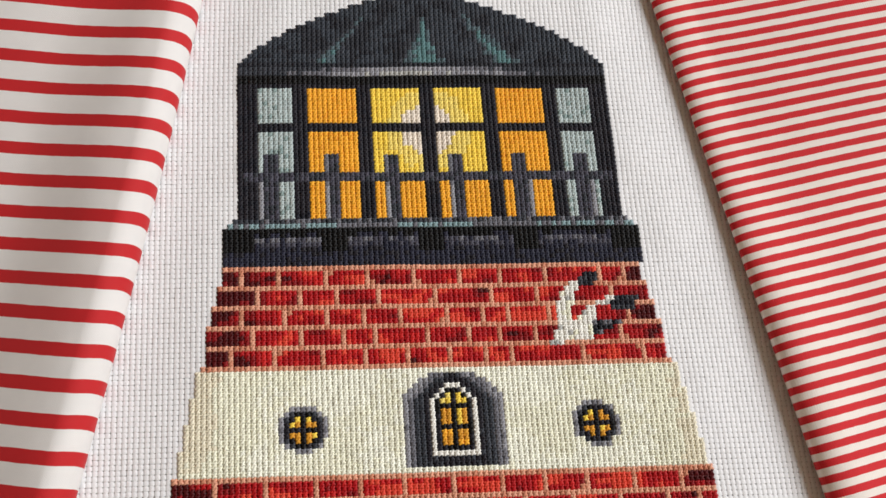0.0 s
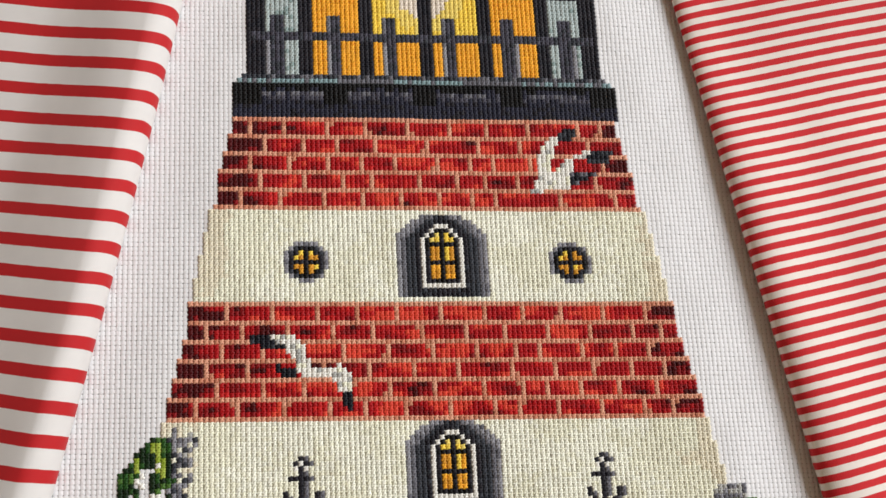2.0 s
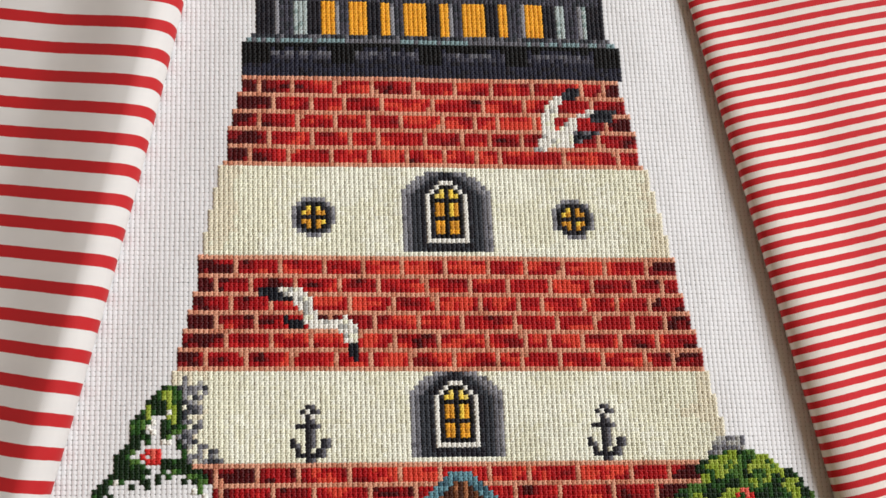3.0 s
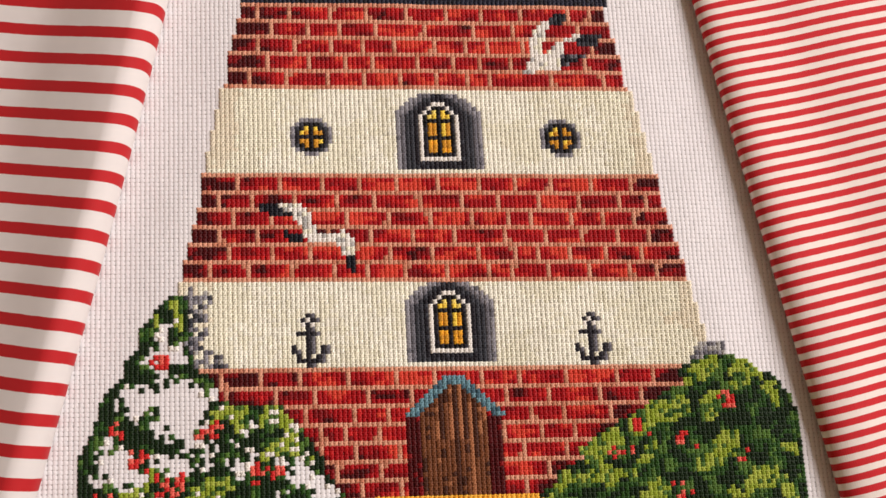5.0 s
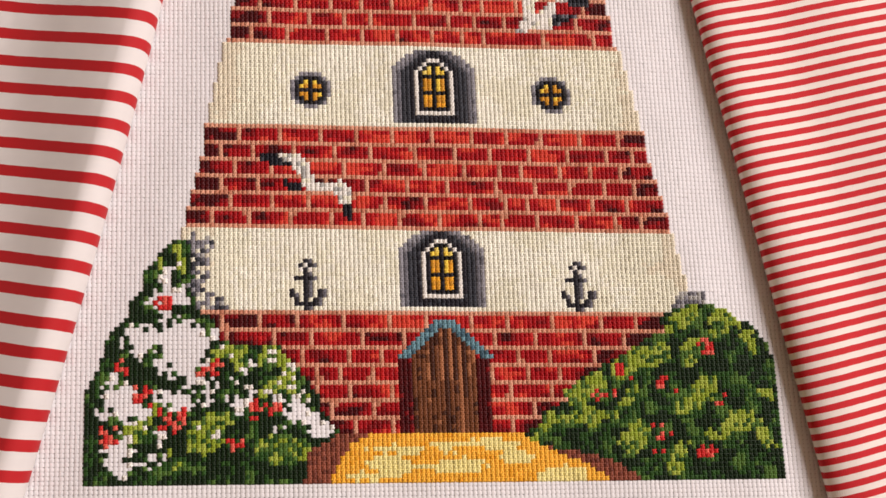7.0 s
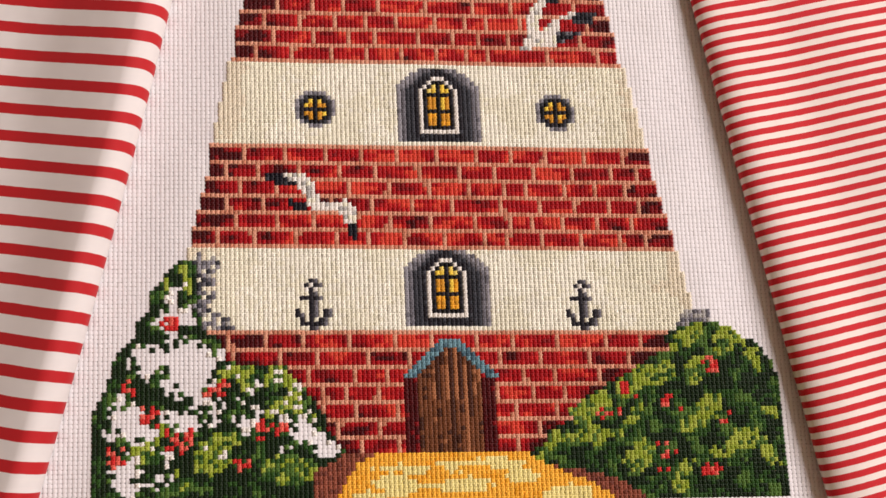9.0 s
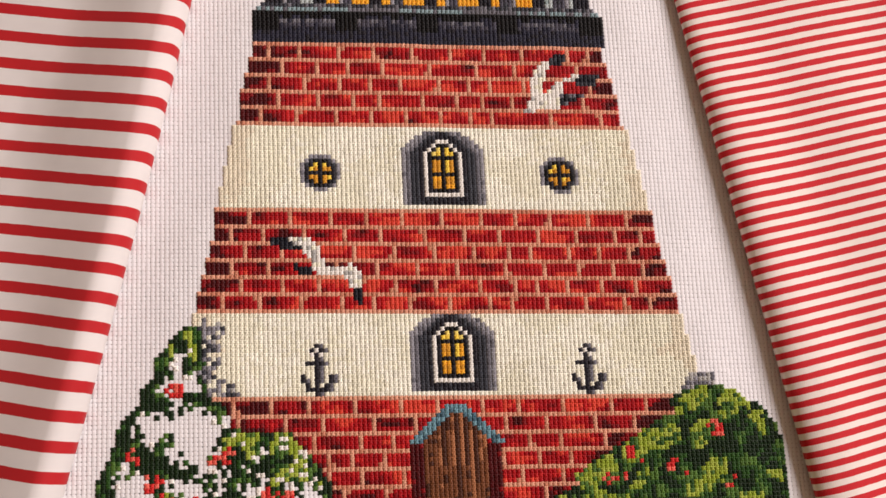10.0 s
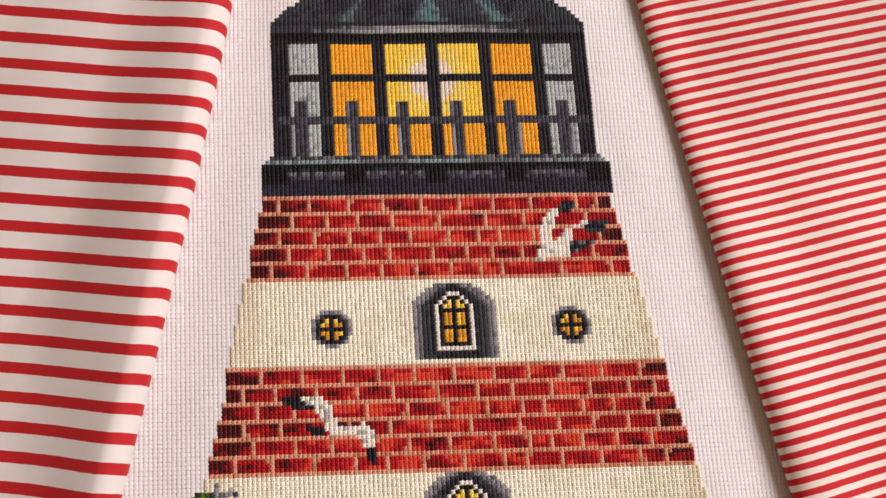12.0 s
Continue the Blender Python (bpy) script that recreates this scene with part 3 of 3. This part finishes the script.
def shrub(n, outline, lime, mid, bare, mixed, berries):
    xs, ys = [p[0] for p in outline], [p[1] for p in outline]
    for c in range(math.floor(min(xs)), math.ceil(max(xs)) + 1):
        for r in range(math.floor(min(ys)), min(163, math.ceil(max(ys)) + 1)):
            if not inside(outline, c + 0.6 * nz(c, r, 0.6, 60), r + 0.5 + 0.6 * nz(c, r, 0.6, 61)):
                continue
            berry = blob_at(berries, c, r, 0.8, 62, 0.0)
            clump = in_area(lime, c, r, 1.0)
            dark = nz(c, r, 0.3, 63) + 0.6 * (rnd.random() - 0.5)
            if berry is not None and rnd.random() < (0.68 if n == 0 else 0.8):
                put(("blossom", n, berry), c, r, "berry" if rnd.random() < (0.5 if n == 0 else 0.75) else "berry_light")
            elif any(in_area(bare, c + i, r + j) is not None for i, j in SIDES):
                rim = any(in_area(bare, c + i, r + j) is None for i, j in SIDES)
                v = rnd.random()
                if rim and v < 0.08:
                    put(("white_blossom", n), c, r, "white")
                elif rim and v < 0.34:
                    put(("shrub", n), c, r, rnd.choice(("green_dark", "green_dark", "green_dark", "green", "green_mid")))
                else:
                    CELLS.pop((c, r), None)
            elif in_area(mixed, c, r) is not None:
                if rnd.random() < 0.45:
                    put(("white_blossom", n), c, r, "white")
                else:
                    put(("shrub", n), c, r, rnd.choice(("lime", "lime_light", "green_mid", "green")))
            elif clump is not None:
                v = 0.3 * nz(c, r, 0.45, 65) + 0.85 * (rnd.random() - 0.5)
                if n == 0 and rnd.random() < 0.06 + 0.2 * nz(c, r, 0.3, 66):
                    put(("white_blossom", n), c, r, "white")
                    continue
                put(("leaf_clump", n, clump), c, r, "lime_light" if v > 0.15 else "lime" if v > -0.18 else "green_mid" if v > -0.34 else "green")
            elif in_area(mid, c, r) is not None:
                v = rnd.random()
                put(("shrub", n), c, r, "green_mid" if v < 0.45 else "lime" if v < 0.62 else "green" if v < 0.92 else "lime_light")
            else:
                put(("shrub", n), c, r, "green_mid" if dark > 0.42 - 0.1 * n else "green" if dark > 0.16 - 0.16 * n else "green_dark")


shrub(0, L_OUT, L_LIME_A + L_LIME_B, L_MID, L_BARE_TOP + L_BARE_MIDDLE + L_BARE_LEFT + L_BARE_RIGHT, L_MIX, L_BERRY)
shrub(1, R_OUT, R_LIME + R_LIME_LOW, [], [], [], R_BERRY + R_BERRY_LOW)


# ---- stitches as geometry ----
def leg(sign, lift, lean, tall, broad):
    """One leg of a cross: two strands side by side that dive into the cloth at both ends. Rows of five points along it."""
    along = np.array((-0.5, -0.34, 0.0, 0.34, 0.5))
    rise = np.array((0.20, 0.85, 1.0, 0.85, 0.20)) * lift
    out = []
    for a, z in zip(along, rise):
        x, y = sign * a * lean, a * tall
        wide = broad if abs(a) < 0.45 else broad * 0.8
        for s, h in ((-1, -0.10), (-0.55, 0.86 * z), (0, z), (0.55, 0.86 * z), (1, -0.10)):
            out.append((x + s * wide * 0.86, y - s * sign * wide * 0.50, h))
    return np.array(out)


LEG_FACES = [(5 * i + j, 5 * i + j + 1, 5 * i + j + 6, 5 * i + j + 5) for i in range(4) for j in range(4)]
LOW, TOP = leg(-1, 0.27, 0.92, 1.12, 0.40), leg(1, 0.41, 0.82, 1.27, 0.315)
BOTH = np.concatenate([LOW, TOP])
BOTH_FACES = np.array(LEG_FACES + [tuple(v + 25 for v in f) for f in LEG_FACES])
jitter = np.random.RandomState(5)


def stitched(name, cells):
    """One mesh of crosses: cells is a list of (column, row, floss)."""
    n = len(cells)
    names = sorted({f for _, _, f in cells})
    c = np.array([q[0] for q in cells], float)
    r = np.array([q[1] for q in cells], float) + 0.5
    turn = jitter.normal(0, 0.07, n)[:, None]
    grow = 1 + jitter.normal(0, 0.05, n)[:, None]
    x, y = BOTH[None, :, 0] * grow, BOTH[None, :, 1] * (1 + 0.3 * (grow - 1))
    px = c[:, None] + x * np.cos(turn) - y * np.sin(turn) + jitter.normal(0, 0.02, n)[:, None]
    pr = r[:, None] - (x * np.sin(turn) + y * np.cos(turn)) + jitter.normal(0, 0.02, n)[:, None]
    wx, wy = spots(px, pr)
    z = (BOTH[None, :, 2] * (1 + jitter.normal(0, 0.10, n)[:, None]) + relief(wx / STITCH, wy / STITCH)) * STITCH
    verts = np.stack([wx, wy, np.broadcast_to(z, wx.shape)], -1).reshape(-1, 3)
    faces = (BOTH_FACES[None] + 50 * np.arange(n)[:, None, None]).reshape(-1, 4)
    me = bpy.data.meshes.new(name)
    me.from_pydata(verts.tolist(), [], faces.tolist())
    for f in names:
        me.materials.append(FLOSS[f])
    slot = np.repeat([names.index(q[2]) for q in cells], len(BOTH_FACES)).astype(np.int32)
    me.polygons.foreach_set("material_index", slot)
    me.polygons.foreach_set("use_smooth", np.ones(len(slot), bool))
    me.update()
    return me


picture = tagged(new("cross_stitch_picture"), "cross-stitched lighthouse in cotton floss on white aida cloth", "embroidery")


def part(name, me, parent, label="", kind=""):
    ob = new(name, me)
    ob.parent = parent
    return tagged(ob, label, kind=kind)


# the cloth itself: a ground sheet, and the woven blocks with holes at their corners where no stitch covers them
C0, C1, R0, R1 = -104, 112, -50, 200
bm = bmesh.new()
step = 4
rows_ = range(R0, R1 + 1, 5)
cols_ = range(C0, C1 + 1, step)
gridv = [[bm.verts.new((x, y, (-0.42 + float(relief(x / STITCH, y / STITCH))) * STITCH)) for x, y in (spot(c, r) for c in cols_)] for r in rows_]
for a, b in zip(gridv, gridv[1:]):
    for i in range(len(a) - 1):
        bm.faces.new((a[i], b[i], b[i + 1], a[i + 1]))
geom = bmesh.ops.extrude_face_region(bm, geom=bm.faces[:])
for v in [g for g in geom["geom"] if isinstance(g, bmesh.types.BMVert)]:
    v.co.z -= 0.0005
bmesh.ops.recalc_face_normals(bm, faces=bm.faces[:])
me = bpy.data.meshes.new("aida_cloth")
bm.to_mesh(me)
bm.free()
me.materials.append(AIDA_GAP)
cloth = part("aida_cloth", me, picture, "white evenweave cotton aida cloth")

block = [(-0.5, -0.33, -0.08), (-0.30, -0.5, -0.03), (0.30, -0.5, -0.03), (0.5, -0.33, -0.08), (0.5, 0.33, -0.08), (0.30, 0.5, -0.03), (-0.30, 0.5, -0.03), (-0.5, 0.33, -0.08),
         (-0.2, -0.28, 0.03), (0.2, -0.28, 0.03), (0.2, 0.28, 0.03), (-0.2, 0.28, 0.03)]
BLOCK = np.array(block)
BLOCK_QUADS = [(1, 2, 9, 8), (3, 4, 10, 9), (5, 6, 11, 10), (7, 0, 8, 11), (8, 9, 10, 11)]
BLOCK_TRIS = [(0, 1, 8), (2, 3, 9), (4, 5, 10), (6, 7, 11)]


free = []
for r in range(-36, 186):
    for c in range(-92, 98):
        if (c, r) not in CELLS:
            x, y = spot(c, r + 0.5)
            if edge_left(y / STITCH) - 6 < x / STITCH < edge_right(y / STITCH) + 6:
                free.append((c, r + 0.5))
free = np.array(free)
n = len(free)
bx = free[:, :1] + BLOCK[None, :, 0] * (1 + jitter.normal(0, 0.02, n)[:, None]) + jitter.normal(0, 0.012, n)[:, None]
br = free[:, 1:] + BLOCK[None, :, 1] + jitter.normal(0, 0.015, n)[:, None]
wx, wy = spots(bx, br)
wz = (BLOCK[None, :, 2] + jitter.normal(0, 0.012, n)[:, None] + relief(wx / STITCH, wy / STITCH)) * STITCH
verts = np.stack([wx, wy, wz], -1).reshape(-1, 3)
faces = [tuple(12 * k + v for v in f[::-1]) for k in range(n) for f in BLOCK_QUADS + BLOCK_TRIS]
me = bpy.data.meshes.new("woven_block")
me.from_pydata(verts.tolist(), [], faces)
me.polygons.foreach_set("use_smooth", np.ones(len(faces), bool))
me.materials.append(AIDA)
me.update()
part("weave", me, cloth, "white woven cotton blocks with holes between", "stuff")

# gather the stitches of each motif
owners = {}
for (c, r), (owner, f) in CELLS.items():
    owners.setdefault(owner, []).append((c, r, f))
LABELS = {"lantern_roof": "domed roof in slate and teal floss", "eaves_band": "silver grey band under the dome", "lantern_frame": "charcoal lantern frame",
          "window_pane": "lit lantern pane", "gallery_rail": "grey gallery rail", "railing_post": "grey railing post", "gallery_ledge": "charcoal gallery ledge with teal edge",
          "gallery_bracket": "black bracket", "mortar": "tan mortar lines of a brick band", "cream_band": "cream band of the tower", "arched_window": "arched window with slate surround",
          "round_window": "round porthole window with dark rim", "anchor": "charcoal anchor motif", "pale_motif": "pale winged shape with dark tips", "door_jamb": "maroon door jamb",
          "door": "brown plank door", "gable_roof": "blue grey gable over the door", "shadow_tuft": "grey shaded tuft", "path": "golden sand path", "path_edge": "brown earth beside the path",
          "shrub": "dark green flowering shrub"}
PARENT = {"brick": "mortar", "glazing_bar": "arched_window", "window_frame": "arched_window", "arched_pane": "arched_window", "round_pane": "round_window",
          "blossom": "shrub", "leaf_clump": "shrub", "white_blossom": "shrub"}
RENAME = {"mortar": "brick_band", "arched_pane": "pane", "round_pane": "pane"}
made = {}
for owner in sorted(owners, key=lambda o: (o[0] in PARENT, str(o))):
    name = RENAME.get(owner[0], owner[0])
    parent = made.get((PARENT[owner[0]], owner[1])) if owner[0] in PARENT else picture
    made[owner] = part(name, stitched(name, owners[owner]), parent or picture, LABELS.get(owner[0], ""))


# ---- folded striped cloths on both sides ----
def layer(name, edge, side, section_at, slope, pivot, material, parent, ys, crest):
    bm = bmesh.new()
    uvs, grid = [], []
    for y in ys:
        line, length, last = [], 0.0, None
        for d, z in section_at(y):
            x = edge(y) + side * d
            length += math.hypot(d - last[0], z - last[1]) if last else 0.0
            last = (d, z)
            if side < 0:
                q = -(y - 0.26 * max(0.0, crest - z) * ease((d - 1.5) / 5) + 0.65 * ease((y + 110) / 60) * ease(d / 4) + slope * (x - pivot))
            else:
                lift = climb(d, y) / 190
                q = -(y + (y + 122) * lift + slope * (x + (x + 18) * lift - pivot))
            uvs.append((length, q + (SQUEEZE * q * q if q > 0 else 0)))
            line.append(bm.verts.new((x * STITCH, y * STITCH, z * STITCH)))
        grid.append(line)
    bm.verts.index_update()
    uv = bm.loops.layers.uv.new("cloth")
    for a, b in zip(grid, grid[1:]):
        for i in range(len(a) - 1):
            f = bm.faces.new((a[i], a[i + 1], b[i + 1], b[i]))
            f.smooth = True
            for lo in f.loops:
                lo[uv].uv = uvs[lo.vert.index]
    bmesh.ops.recalc_face_normals(bm, faces=bm.faces[:])
    me = bpy.data.meshes.new(name)
    bm.to_mesh(me)
    bm.free()
    me.materials.append(material)
    return part(name, me, parent)


def folded_cloth(name, edge, side, profile, fold, crest, slope, pivot, material, label, y0, y1, wide):
    """A cloth folded over on itself along edge(y), in stitches: an upper layer with its rounded fold, on the layer under it.
    side: -1 lies to the left of its edge."""
    thing = tagged(new(name), label, "fabric")
    ys = np.linspace(y0, y1, 150)
    ds = np.concatenate([2.2 * np.linspace(0, 1, 14) ** 1.6, np.linspace(2.6, 7, 12), np.linspace(7.6, wide, 46)])
    layer("upper_layer", edge, side, lambda y: fold + [(d, profile(d, y)) for d in ds], slope, pivot, material, thing, ys, crest)
    layer("under_layer", edge, side, lambda y: [(wide, 0.12), (1.6, 0.12), (1.4, 0.25), (1.6, 0.38), (wide, 0.38)], slope, pivot, material, thing, ys[::3], 0.0)
    return thing


def ease(t):
    t = min(max(t, 0.0), 1.0)
    return t * t * (3 - 2 * t)


def profile_left(d, y):
    """A rounded crest along the fold, then a slope down to the left, gentle at the upper end and steep further down."""
    top = 2.6 + 5.6 * math.sqrt(1 - (1 - min(d / 5.0, 1.0)) ** 2)
    low = ease((20 - y) / 70)
    drop = (2.0 + 2.4 * low) * ease((d - 2.0 - 0.5 * low) / 25) + (0.035 + 0.055 * low) * max(0.0, d - 5)
    wave = 0.2 * math.sin(d * 0.2 + y * 0.04) * min(d / 10, 1) + 0.7 * noise.noise(V3((d * 0.06, y * 0.025, 3.0))) * min(d / 8, 1)
    return max(0.9, top - drop + wave)


def fold_swell(y):
    """The jersey's fold is flat at the upper end and puffs up further down."""
    return ease((-18 - y) / 45)


def climb(d, y):
    return 0.16 * max(0.0, d - 8) * ease((y + 45) / 55)


def profile_right(d, y):
    """A thick rounded fold; far from it the cloth climbs away at its upper end."""
    swell = fold_swell(y)
    top = 1.6 + 0.9 * swell + (1.3 + 0.8 * swell) * math.sqrt(1 - (1 - min(d / (3.0 + 1.5 * swell), 1.0)) ** 2) + 0.7 * math.sin(0.5 * math.pi * min(d / 8.0, 1.0))
    wave = 0.25 * math.sin(d * 0.12 + y * 0.04) * min(d / 10, 1) + 0.6 * noise.noise(V3((d * 0.04, y * 0.02, 9.0))) * min(d / 8, 1)
    return top - 1.7 * swell * ease((d - 5) / 18) + wave + climb(d, y)


folded_cloth("striped_cotton", edge_left, -1, profile_left, [(2.2, 0.45), (1.2, 0.5), (0.45, 0.9), (0.12, 1.5)], 8.2, 0.10, -66.0, STRIPE_WIDE, "folded white cotton with wide red stripes beside the embroidery", 48, -196, 62)
folded_cloth("striped_jersey", edge_right, 1, profile_right, [(3.0, 0.45), (1.5, 0.5), (0.6, 0.8), (0.15, 1.15)], 3.2, -0.215, 73.0, STRIPE_FINE, "folded ribbed jersey with narrow red and cream stripes", 48, -196, 74)
